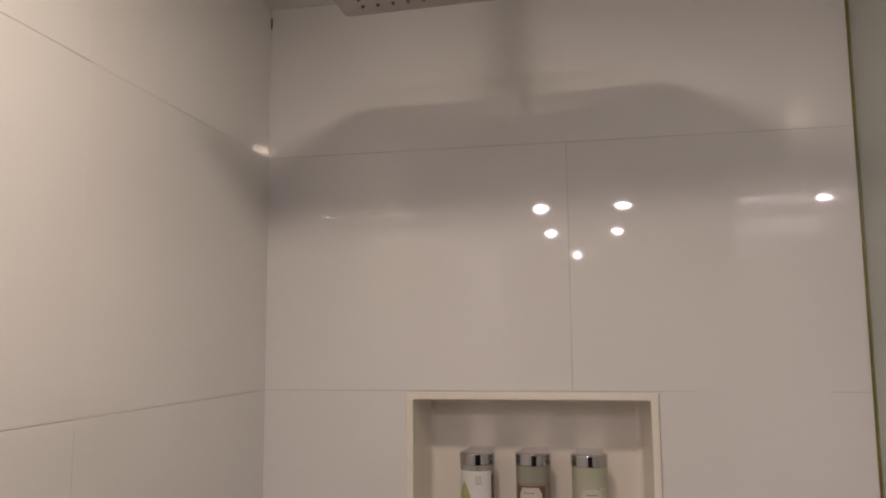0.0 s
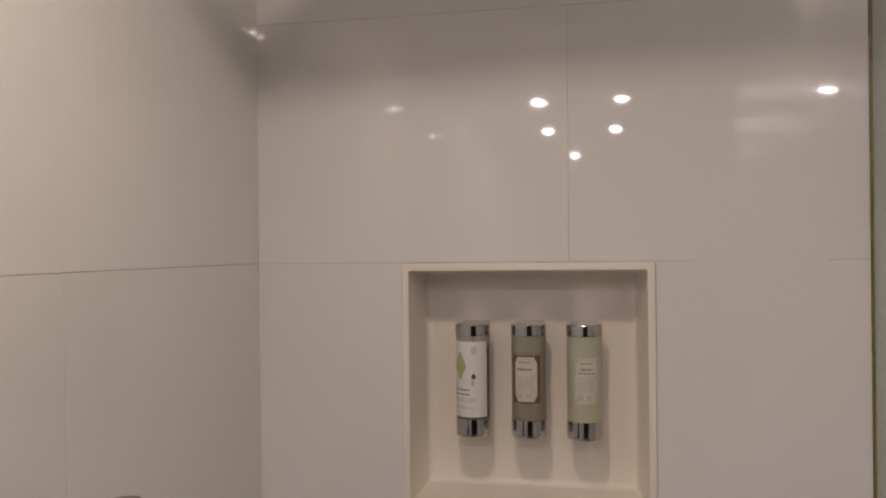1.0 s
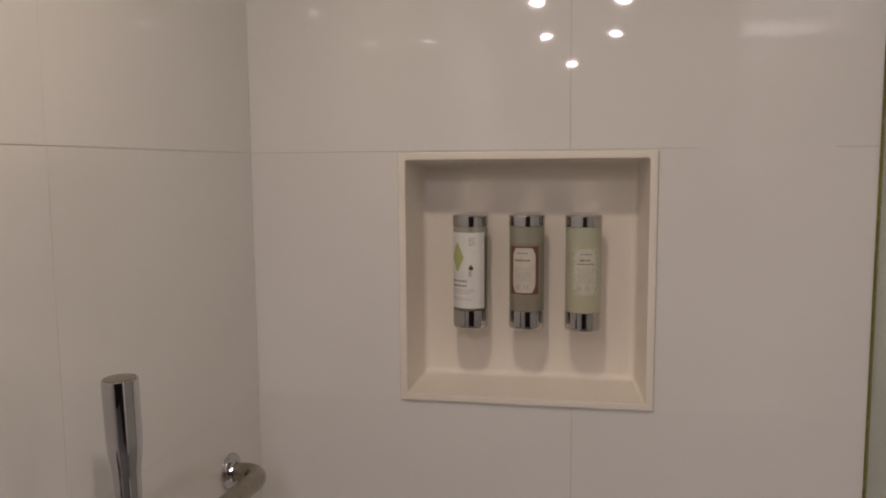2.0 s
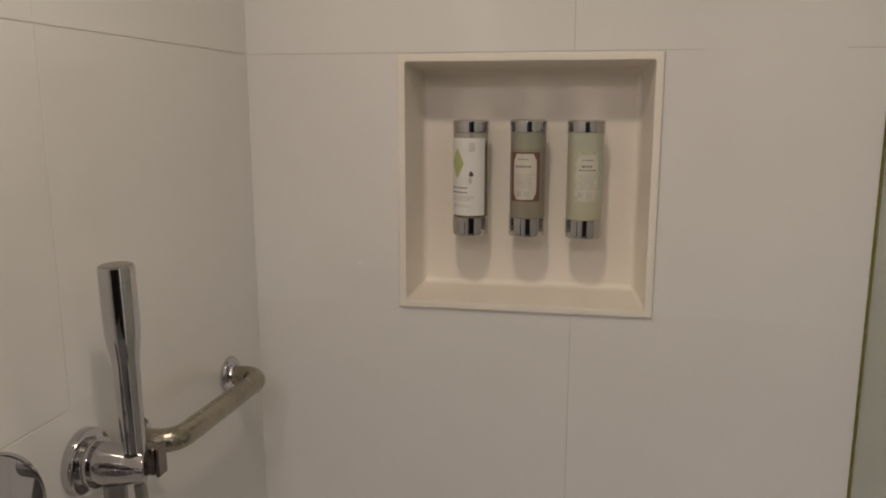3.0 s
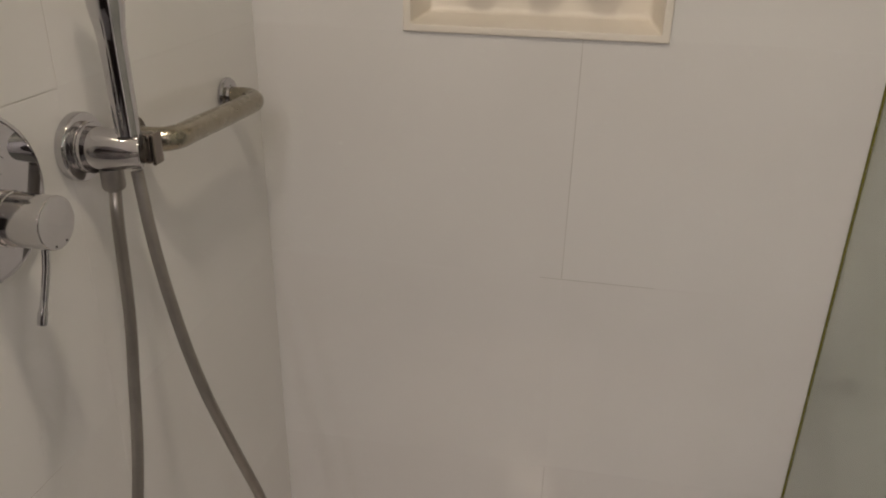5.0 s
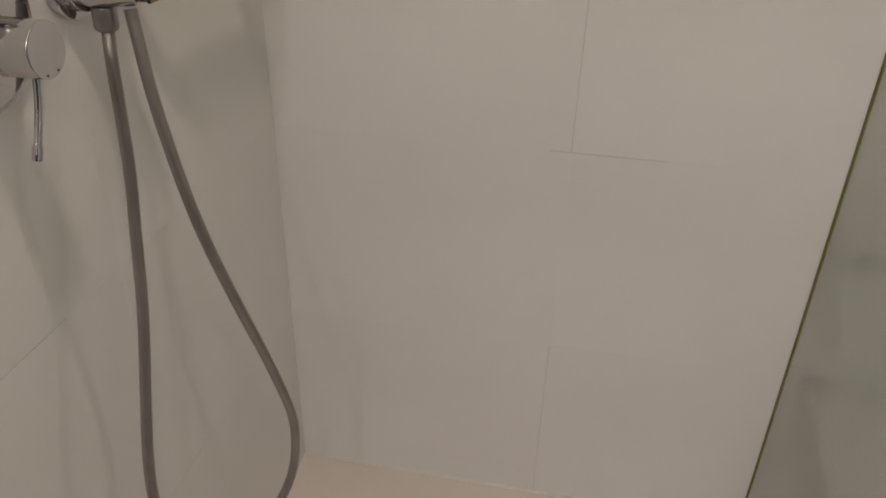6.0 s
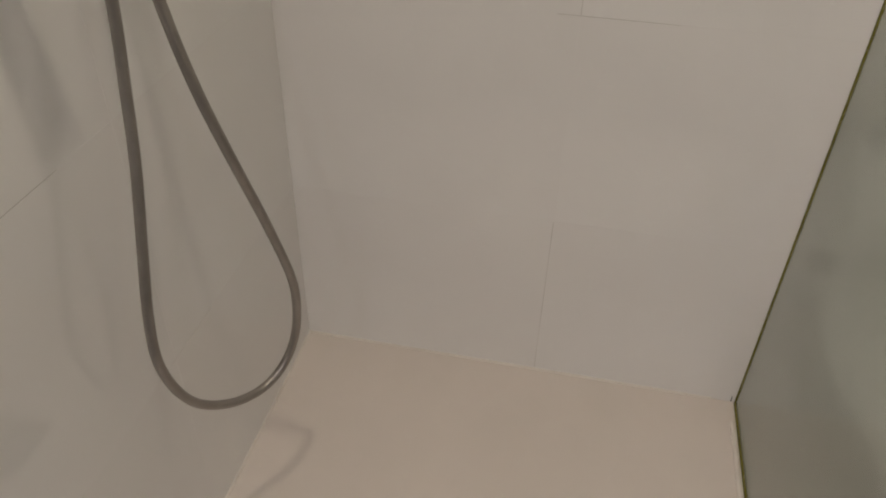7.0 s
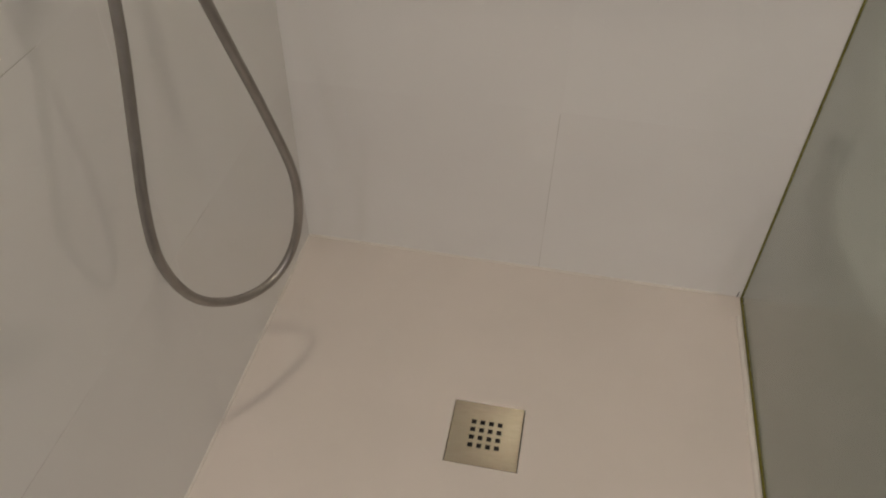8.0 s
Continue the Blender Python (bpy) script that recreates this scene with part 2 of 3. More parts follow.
ob = part("wall_front", block(-0.16, ROOM_X + 0.16, ROOM_Y - 0.16, ROOM_Y, -0.08, CEIL), DARK_BACKDROP, smooth=0)
tagged(ob, "unseen end wall of the room, made dark to put a streak in the chrome", "wall", kind="structure")
ob = part("ceiling", block(-0.16, ROOM_X + 0.16, ROOM_Y - 0.16, 0.16, CEIL, CEIL + 0.12), PLASTER, smooth=0)
tagged(ob, "plain white plastered ceiling over the shower", "ceiling", kind="structure")
ob = part("floor", block(-0.16, ROOM_X + 0.16, ROOM_Y - 0.16, 0.16, -0.2, -0.08), ROOM_FLOOR, smooth=0)
tagged(ob, "grey tiled bathroom floor", "floor", kind="structure")

# shower tray with the opening for the drain
DX0, DX1, DY0, DY1 = 0.4065, 0.5345, -0.5035, -0.3755
tray = part("shower_tray", frame_slab((0.0, GLASS_X + 0.02, -1.16, 0.0), (DX0 - 0.0011, DX1 + 0.0011, DY0 - 0.0011, DY1 + 0.0011), 0.0, -0.08,
                                      lambda u, v, d: (u, v, d)), TRAY, smooth=0)
tagged(tray, "smooth cream resin shower tray with a square drain", "shower tray", kind="structure")
bead = part("sealant", sweep([Vector((GLASS_X - 0.011, y / 100, 0.0006)) for y in range(-114, 0, 6)], 0.006, 8), SEALANT)
tagged(bead, "thin cream bead of sealant along the glass screen", "sealant", kind="structure")
line = [Vector((0.0005, y / 100, 0.0005)) for y in range(-114, 1, 6)]
bead = part("sealant", sweep(line, 0.0035, 8), SEALANT)
tagged(bead, "thin cream bead of sealant between tray and side wall", "sealant", kind="structure")
line = [Vector((x / 100, -0.0005, 0.0005)) for x in range(0, 95, 5)]
bead = part("sealant", sweep(line, 0.0035, 8), SEALANT)
tagged(bead, "thin cream bead of sealant between tray and back wall", "sealant", kind="structure")

# small dark cracks in the sealant of two corners
crack = part("trim", block(0.0012, 0.0026, -0.0030, -0.0012, 2.236, 2.256, 0.0005, 1), VOID)
tagged(crack, "short dark crack in the upper corner sealant", "crack", kind="structure")
crack = part("trim", block(GLASS_X - 0.0105, GLASS_X - 0.009, -0.0022, -0.0008, 0.002, 0.017, 0.0005, 1), VOID)
tagged(crack, "short dark crack in the lower corner sealant", "crack", kind="structure")

# ---- recessed niche ----
niche = thing("wall_niche", (0.447, 0.05, NZ0), "cream solid-surface recessed niche set into the tiled wall", "niche")


def niche_ring(x0, x1, z0, z1, y, r, n=5):
    pts = []
    for cx, cz, a0 in ((x1 - r, z1 - r, 0), (x0 + r, z1 - r, 90), (x0 + r, z0 + r, 180), (x1 - r, z0 + r, 270)):
        for k in range(n + 1):
            a = radians(a0 + 90 * k / n)
            pts.append(Vector((cx + r * math.cos(a), y, cz + r * math.sin(a))))
    return pts


def rings_mesh(rings, close_last):
    bm = bmesh.new()
    made = [[bm.verts.new(p) for p in ring] for ring in rings]
    for a, b in zip(made, made[1:]):
        for i in range(len(a)):
            j = (i + 1) % len(a)
            bm.faces.new((a[i], a[j], b[j], b[i]))
    if close_last:
        bm.faces.new(made[-1])
    return bm


def local(bm, origin):
    bmesh.ops.translate(bm, verts=bm.verts, vec=-Vector(origin))
    return bm


NO = niche.location
B = (IX0 + 0.005, IX1 - 0.008, IZ0 + 0.004, IZ1 - 0.006)
part("rim", local(rings_mesh([niche_ring(NX0, NX1, NZ0, NZ1, 0.012, 0.002),
                              niche_ring(NX0, NX1, NZ0, NZ1, -0.0035, 0.002),
                              niche_ring(NX0 + 0.0008, NX1 - 0.0008, NZ0 + 0.0008, NZ1 - 0.0008, -0.0052, 0.002),
                              niche_ring(NX0 + 0.002, NX1 - 0.002, NZ0 + 0.002, NZ1 - 0.002, -0.006, 0.002),
                              niche_ring(IX0 - 0.002, IX1 + 0.002, IZ0 - 0.002, IZ1 + 0.002, -0.006, 0.004),
                              niche_ring(IX0 - 0.0006, IX1 + 0.0006, IZ0 - 0.0006, IZ1 + 0.0006, -0.0054, 0.004),
                              niche_ring(IX0, IX1, IZ0, IZ1, -0.004, 0.004),
                              niche_ring(IX0, IX1, IZ0, IZ1, 0.012, 0.004)], False), NO), NICHE, niche)
part("recess", local(rings_mesh([niche_ring(IX0, IX1, IZ0, IZ1, 0.012, 0.004),
                                 niche_ring(*B, NICHE_D - 0.012, 0.005),
                                 niche_ring(B[0] + 0.002, B[1] - 0.002, B[2] + 0.002, B[3] - 0.002, NICHE_D - 0.005, 0.006),
                                 niche_ring(B[0] + 0.006, B[1] - 0.006, B[2] + 0.006, B[3] - 0.006, NICHE_D - 0.0015, 0.007),
                                 niche_ring(B[0] + 0.012, B[1] - 0.012, B[2] + 0.012, B[3] - 0.012, NICHE_D, 0.008)], True), NO), NICHE, niche)

# ---- soap dispensers in the niche ----
DISP_Y, DISP_R = 0.050, 0.0288


def wrapped(r, thick, z0, z1, span, centre, rows=1, cols=12):
    """A thin curved patch on a cylinder: span(v) gives (a0, a1) in degrees at height share v. 0 degrees faces the room."""
    bm = bmesh.new()
    def at(a, z, rr):
        a = radians(a)
        return Vector((centre[0] + rr * math.sin(a), centre[1] - rr * math.cos(a), z))
    grid = {}
    for s, rr in ((0, r), (1, r + thick)):
        for i in range(rows + 1):
            v = i / rows
            a0, a1 = span(v)
            for k in range(cols + 1):
                grid[s, i, k] = bm.verts.new(at(a0 + (a1 - a0) * k / cols, z0 + (z1 - z0) * v, rr))
    for i in range(rows):
        for k in range(cols):
            bm.faces.new((grid[1, i, k], grid[1, i, k + 1], grid[1, i + 1, k + 1], grid[1, i + 1, k]))
    for k in range(cols):
        bm.faces.new((grid[0, 0, k], grid[0, 0, k + 1], grid[1, 0, k + 1], grid[1, 0, k]))
        bm.faces.new((grid[0, rows, k], grid[0, rows, k + 1], grid[1, rows, k + 1], grid[1, rows, k]))
    for i in range(rows):
        for k in (0, cols):
            bm.faces.new((grid[0, i, k], grid[0, i + 1, k], grid[1, i + 1, k], grid[1, i, k]))
    return bm


def octagon(half, cut, tall):
    """The half angle of a plate with cut corners at the height share v."""
    def span(v):
        e = min(v, 1 - v) * tall
        return (-half + max(0.0, 1 - e / cut) * half * 0.3, half - max(0.0, 1 - e / cut) * half * 0.3)
    return span


def dispenser(x, z, body_mat, label, top_mat, level):
    d = thing("soap_dispenser", (x, DISP_Y, z), label, "soap dispenser", "dispensers in the niche")
    m = Matrix.Identity(4)
    r = DISP_R
    part("bottle", lathe([(0, 0.024), (r - 0.0012, 0.024), (r - 0.0008, 0.03), (r - 0.0008, level), (0, level)], m, 48), body_mat, d)
    part("bottle_top", lathe([(0, level + 0.0001), (r - 0.0008, level + 0.0001), (r - 0.0008, 0.164), (r - 0.002, 0.17), (0, 0.17)], m, 48), top_mat, d, "empty upper part of the bottle")
    part("top_cap", lathe([(0, 0.1655), (r - 0.001, 0.1655), (r + 0.0004, 0.1665), (r + 0.0004, 0.1822), (r - 0.0006, 0.184), (r - 0.003, 0.1848),
                           (r - 0.0045, 0.1846), (0, 0.1842)], m, 48), CHROME, d, "polished chrome top cap")
    part("cap_face", lathe([(0, 0.1851), (r - 0.0048, 0.1851), (r - 0.0044, 0.1845), (0, 0.1843)], m, 48), CAP_FACE, d, "pale grey cap face")
    part("bottom_cap", lathe([(0, 0.0), (r - 0.003, 0.0), (r - 0.0012, 0.0006), (r - 0.0002, 0.0022), (r + 0.0002, 0.006), (r + 0.0004, 0.03), (r - 0.001, 0.031),
                              (0, 0.031)], m, 48), CHROME, d, "polished chrome bottom cap")
    back_y = NICHE_D - DISP_Y - 0.0002
    part("wall_bracket", block(-0.019, 0.019, r - 0.008, back_y, 0.012, 0.1790, 0.004, 3), LENS, d, "pale plastic wall bracket")
    part("bracket_cover", block(-0.0215, 0.0215, r - 0.006, back_y, 0.1792, 0.1846, 0.001, 2), CAP_FACE, d, "polished bracket cover")
    return d


def on(d, name, z0, z1, span, mat, parent, thick=0.0003, lift=0.0, rows=1, cols=12, label=""):
    return part(name, wrapped(DISP_R - 0.0008 + lift, thick, z0, z1, span, (0, 0), rows, cols), mat, parent, label)


def bars(d, parent, rows, mat, lift, name="print_bar"):
    """Lines of print that cannot be read, broken into bars of word length: rows of (height, thickness, a0, a1)."""
    for h, tall, a0, a1 in rows:
        at = a0
        while at < a1 - 1.5:
            end = min(at + print_rng.uniform(5.0, 15.0), a1)
            on(d, name, h - tall / 2, h + tall / 2, lambda v, a=at, b=end: (a, b), mat, parent, 0.00015, lift, cols=max(2, int((end - at) / 4)))
            at = end + print_rng.uniform(1.6, 3.0)


print_rng = random.Random(3)

# white-labelled bottle, turned a little away
d = dispenser(0.3545, 1.313, AMBER, "clear dispenser of amber soap with a white leaf label", CLEAR_TOP, 0.150)
lab = on(d, "label", 0.034, 0.157, lambda v: (-95, 60), LABEL_WHITE, d, cols=24, label="white paper label with a green leaf")
on(d, "leaf_print", 0.093, 0.141, lambda v: (-40 - 25 * (1 - abs(2 * v - 1)) ** 0.85, -40 + 25 * (1 - abs(2 * v - 1)) ** 0.85), LEAF, lab, 0.00015, 0.0003, 12, 8)
bars(d, lab, [(0.148, 0.0022, 2, 22), (0.1445, 0.0022, 2, 22), (0.141, 0.0022, 2, 22), (0.1375, 0.0022, 2, 22)], PRINT_PALE, 0.0003)
on(d, "print_mark", 0.0965, 0.105, lambda v: (7 - 5 * math.sin(math.pi * min(1, v + 0.15)), 12 + 5 * math.sin(math.pi * min(1, v + 0.15))), INK, lab, 0.00015, 0.0003, 5, 4)
on(d, "print_mark", 0.086, 0.095, lambda v: (2, 11), PRINT_PALE, lab, 0.00015, 0.0003)
bars(d, lab, [(0.0785, 0.0026, -66, -4), (0.071, 0.0026, -66, -4)], PRINT, 0.0003)
bars(d, lab, [(0.0645, 0.0012, -66, 20), (0.0615, 0.0012, -66, 18), (0.0585, 0.0012, -66, 4), (0.051, 0.0012, -66, -2), (0.048, 0.0012, -66, 10)], PRINT_PALE, 0.0003)

on(d, "pump_stem", 0.1572, 0.1650, lambda v: (4, 15), PRINT, d, 0.0004, 0.0, label="dark pump stem")

# taupe bottle with the red label
d = dispenser(0.4465, 1.3140, TAUPE, "taupe gel dispenser with a red label and pale cartouche", TAUPE_TOP, 0.140)
lab = on(d, "label", 0.058, 0.135, lambda v: (-56, 45), LABEL_RED, d, cols=20, label="brick-red label")
car = on(d, "cartouche", 0.0605, 0.1325, lambda v: tuple(a - 6 for a in octagon(39, 0.011, 0.072)(v)), LABEL_CREAM, lab, 0.00015, 0.0003, 14, 14)
bars(d, car, [(0.124, 0.0018, -30, 8), (0.1125, 0.0030, -38, 18)], PRINT, 0.00045)
bars(d, car, [(0.1005 - 0.0034 * k, 0.0016, -40 + (k % 3) * 3, 20 - (k % 2) * 5) for k in range(7)] + [(0.070, 0.008, -32, -16), (0.070, 0.008, -6, 10)], PRINT_PALE, 0.00045)

# pale yellow bottle with the green label
d = dispenser(0.5365, 1.3135, PALE, "pale yellow lotion dispenser with a pale green label", PALE_TOP, 0.140)
lab = on(d, "label", 0.058, 0.135, lambda v: (-36, 62), LABEL_GREEN, d, cols=20, label="pale green patterned label")
car = on(d, "cartouche", 0.0605, 0.1325, lambda v: tuple(a + 8 for a in octagon(35, 0.011, 0.072)(v)), LABEL_SAGE, lab, 0.00015, 0.0003, 14, 14)
bars(d, car, [(0.124, 0.0018, -10, 26), (0.1145, 0.0032, -10, 22), (0.1085, 0.0020, -20, 34)], PRINT, 0.00045)
bars(d, car, [(0.100 - 0.0034 * k, 0.0016, -20 + (k % 3) * 3, 36 - (k % 2) * 5) for k in range(7)] + [(0.070, 0.008, -20, -4), (0.070, 0.008, 6, 22)], PRINT_PALE, 0.00045)

# ---- hand shower, its holder and hose ----
HY, HZ = -0.478, 1.135
holder = thing("shower_holder", (0, HY, HZ), "polished chrome hand shower holder on the tiled wall", "shower holder")
part("flange", lathe([(0.0, 0.0005), (0.0365, 0.0005), (0.0375, 0.002), (0.0375, 0.009), (0.0362, 0.0112), (0.030, 0.0125), (0.0, 0.0125)], ALONG_X, 56), CHROME, holder)
part("collar", lathe([(0.0, 0.012), (0.0275, 0.012), (0.0282, 0.013), (0.0282, 0.0165), (0.0265, 0.0175), (0.0265, 0.019), (0.0278, 0.020), (0.0278, 0.0225), (0.0, 0.0225)], ALONG_X, 48), CHROME, holder)
arm = lathe([(0.0, 0.022), (0.0232, 0.022), (0.0230, 0.036), (0.0212, 0.056), (0.0186, 0.0755), (0.0178, 0.0768), (0.0166, 0.0772), (0.0, 0.0774)], ALONG_X, 48)
for v in arm.verts:
    if v.co.x > 0.07:
        v.co.x -= 0.42 * v.co.y          # the end is cut on the slant
part("arm", arm, CHROME, holder)
part("socket_ring", lathe([(0.0122, 0.006), (0.0136, 0.006), (0.0138, 0.0145), (0.0136, 0.0170), (0.0122, 0.0175)], pose(0.0645, 0.0, 0.0), 40), BLACK, holder, "black plastic socket lining")
part("clamp", block(0.050, 0.0790, 0.014, 0.032, -0.020, 0.014, 0.005, 3), SMOKED, holder, "dark smoked metal clamp")
part("clamp_cap", block(0.0788, 0.0835, 0.0135, 0.0325, -0.0205, 0.0145, 0.0022, 3), SMOKED, holder, "dark smoked metal clamp face")
part("outlet_nut", lathe([(0.0, -0.0225), (0.0118, -0.0225), (0.0126, -0.025), (0.0126, -0.043), (0.0112, -0.046), (0.009, -0.0475), (0.0, -0.0475)], pose(0.0365, 0.002, 0.0), 32), HOSE, holder)

hand = thing("hand_shower", (0.0645, -0.4765, 1.12), "slim chrome stick hand shower standing upright in its holder", "hand shower")
part("body", lathe([(0.0, -0.003), (0.0085, -0.003), (0.0112, 0.0), (0.0121, 0.02), (0.0128, 0.06), (0.0134, 0.105), (0.0140, 0.130), (0.0148, 0.142), (0.0168, 0.154), (0.0179, 0.164),
                    (0.0183, 0.176), (0.0185, 0.21), (0.0186, 0.2365), (0.0180, 0.2385), (0.0168, 0.239), (0.0, 0.239)], pose(0, 0, 0, 1.2, -0.6, 0), 56), CHROME, hand)
part("spray_face", lathe([(0.0, 0.2388), (0.0168, 0.2388), (0.0168, 0.2392), (0.0160, 0.2395), (0.0, 0.2396)], pose(0, 0, 0, 1.2, -0.6, 0), 40), SATIN, hand, "dull metal spray face")

HOSE_LINE = [(0.0369, -0.476, 1.090), (0.0434, -0.490, 1.054), (0.0464, -0.501, 0.945), (0.0475, -0.515, 0.867), (0.0522, -0.539, 0.775), (0.0547, -0.571, 0.674),
             (0.0571, -0.596, 0.594), (0.0614, -0.608, 0.530), (0.064, -0.594, 0.464), (0.0734, -0.571, 0.411), (0.088, -0.539, 0.374), (0.1061, -0.503, 0.351),
             (0.126, -0.467, 0.346), (0.1441, -0.435, 0.363), (0.1571, -0.413, 0.399), (0.1643, -0.403, 0.453), (0.1645, -0.407, 0.523), (0.1486, -0.428, 0.630),
             (0.1337, -0.469, 0.761), (0.1188, -0.490, 0.854), (0.101, -0.493, 0.936), (0.0819, -0.487, 1.025), (0.0669, -0.476, 1.112)]
hose = thing("shower_hose", HOSE_LINE[0], "long grey metal shower hose hanging in a loop", "shower hose")
part("tube", local(sweep(curve_points(HOSE_LINE, 12), 0.0068, 16), HOSE_LINE[0]), HOSE, hose)
part("ferrule", local(lathe([(0.0, 0.0), (0.0082, 0.0), (0.0088, 0.002), (0.0088, 0.018), (0.0, 0.019)], look((0.0375, -0.478, 1.088), (0.034, -0.469, 1.2)) @ pose(0, 0, 0, 180, 0, 0), 24), HOSE_LINE[0]), SATIN, hose)

# ---- grab bar ----
bar = thing("grab_bar", (0, -0.26, 1.115), "satin metal grab bar with round chrome wall flanges", "grab bar")
A, C = Vector((0.004, -0.122, 1.109)), Vector((0.004, -0.380, 1.117))
OUT = 0.0555
line = []
for end, sgn in ((A, -1), (C, 1)):
    seg = [end, end + Vector((OUT - 0.030, 0, 0))]
    for k in range(1, 10):
        a = radians(90 * k / 9)
        seg.append(end + Vector((OUT - 0.030 + 0.026 * math.sin(a), sgn * 0.030 * (1 - math.cos(a)), 0)))
    line = line + (seg if end is A else seg[::-1])
part("tube", local(sweep(line, 0.0148, 24), bar.location), SATIN, bar)
for end in (A, C):
    part("flange", local(lathe([(0.0, 0.0005), (0.0270, 0.0005), (0.0280, 0.0015), (0.0280, 0.006), (0.0260, 0.0085), (0.0178, 0.0095), (0.0165, 0.013), (0.0, 0.013)],
                               Matrix.Translation((0, end.y, end.z)) @ ALONG_X, 40), bar.location), CHROME, bar, "polished chrome wall flange")

# ---- mixer ----
MY, MZ = -0.626, 1.125
mixer = thing("shower_mixer", (0, MY, MZ), "round chrome wall-mounted shower mixer with a lever handle", "mixer tap")
part("plate", lathe([(0.0, 0.0005), (0.0808, 0.0005), (0.0815, 0.0015), (0.0812, 0.005), (0.079, 0.0078), (0.074, 0.009), (0.0, 0.0095)], ALONG_X, 80), CHROME, mixer)
KZ = -0.012
kn = pose(0, -0.002, KZ) @ ALONG_X
part("sleeve", lathe([(0.0, 0.009), (0.0262, 0.009), (0.0262, 0.030), (0.0245, 0.031), (0.0245, 0.034), (0.0, 0.034)], kn, 48), CHROME, mixer)
knob = part("handle", lathe([(0.0, 0.0335), (0.0255, 0.0335), (0.0262, 0.0345), (0.0262, 0.0385), (0.0252, 0.0395), (0.0252, 0.0780), (0.0248, 0.0790), (0.0240, 0.0795), (0.0, 0.0796)], kn, 48), KNOB, mixer)
for a in (-68, -108):
    part("mark", lathe([(0.0, 0.0796), (0.0011, 0.0796), (0.0011, 0.0800), (0.0, 0.0800)], pose(0, 0.0215 * math.cos(radians(a)), 0.0215 * math.sin(radians(a))) @ kn, 12), INK, knob)
lev = curve_points([(0.0605, 0.001, KZ - 0.022), (0.0602, -0.004, KZ - 0.045), (0.060, -0.0125, KZ - 0.068), (0.060, -0.0195, KZ - 0.084)], 8)
part("lever", sweep(lev, 0.0036, 16), CHROME, knob)
tip = lathe([(0.0, 0.0), (0.0040, 0.0), (0.0047, 0.002), (0.0047, 0.012), (0.0038, 0.016), (0.0, 0.0165)], look((0.060, -0.0245, KZ - 0.0955), (0.060, -0.014, KZ - 0.07)) @ pose(0, 0, 0, 180, 0, 0), 24)
part("lever_tip", tip, CHROME, knob)
part("diverter", lathe([(0.0, 0.009), (0.0125, 0.009), (0.0130, 0.011), (0.0110, 0.016), (0.0065, 0.019), (0.0065, 0.027), (0.0085, 0.030), (0.0085, 0.036), (0.007, 0.038), (0.0, 0.0385)],
                        pose(0, -0.006, 0.040) @ ALONG_X, 32), CHROME, mixer)

# ---- rain shower head ----
SX0, SX1, SY0, SY1, SZ = 0.234, 0.594, -0.575, -0.284, 2.116
head = thing("rain_shower_head", (SX0, SY1, SZ), "flat grey rectangular rain shower head hanging from the ceiling", "shower head")


def rounded_plate(x0, x1, y0, y1, z0, z1, r, edge):
    def ring(inset, z):
        return [Vector((p.x, p.z, z)) for p in niche_ring(x0 + inset, x1 - inset, y0 + inset, y1 - inset, 0, max(r - inset, 0.001), 6)]
    bm = rings_mesh([ring(edge, z0), ring(edge * 0.3, z0 + edge * 0.3), ring(0, z0 + edge), ring(0, z1 - edge), ring(edge * 0.3, z1 - edge * 0.3), ring(edge, z1)], True)
    bm.verts.ensure_lookup_table()
    bm.faces.new(bm.verts[:28])
    return bm


part("plate", local(rounded_plate(SX0, SX1, SY0, SY1, SZ, SZ + 0.014, 0.008, 0.004), head.location), HEAD_GREY, head)
part("pipe", local(lathe([(0.0, SZ + 0.014), (0.018, SZ + 0.014), (0.018, SZ + 0.022), (0.0165, SZ + 0.026), (0.0165, CEIL - 0.012), (0.03, CEIL - 0.010), (0.031, CEIL - 0.001), (0.0, CEIL - 0.001)],
                         pose(0.415, -0.49, 0), 32), head.location), HEAD_GREY, head)
noz = lathe([(0.0, -0.0030), (0.0014, -0.0030), (0.0021, -0.0018), (0.0025, 0.0006), (0.0, 0.0006)], Matrix.Identity(4), 10)
first = part("nozzle", noz, RUBBER, head)
first.location = (0.0335, -0.030, 0)
for i in range(15):
    for j in range(12):
        if i or j:
            n = new("nozzle", first.data)
            n.parent = head
            n.location = first.location + Vector((0.0203 * i, -0.0203 * j, 0))

head.rotation_euler = (radians(-1.0), radians(-1.3), 0)

# ---- glass screen ----
screen = thing("glass_screen", (GLASS_X + 0.005, -0.5, 0.0), "frosted glass shower screen with an olive-green edge seal", "shower screen")
so = screen.location
GTOP, GEND = 2.26, -1.05
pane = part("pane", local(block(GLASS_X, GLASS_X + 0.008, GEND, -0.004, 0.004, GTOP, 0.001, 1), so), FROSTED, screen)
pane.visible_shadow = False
part("edge_seal", local(block(GLASS_X - 0.0025, GLASS_X + 0.011, -0.0042, -0.0002, 0.0, GTOP, 0.0012, 2), so), OLIVE, screen, "dark olive seal against the wall")
screen.rotation_euler = (0, radians(-0.05), 0)
part("bottom_seal", local(block(GLASS_X - 0.004, GLASS_X + 0.012, GEND, -0.0045, 0.0002, 0.0040, 0.001, 2), so), OLIVE, screen, "dark olive seal on the tray")

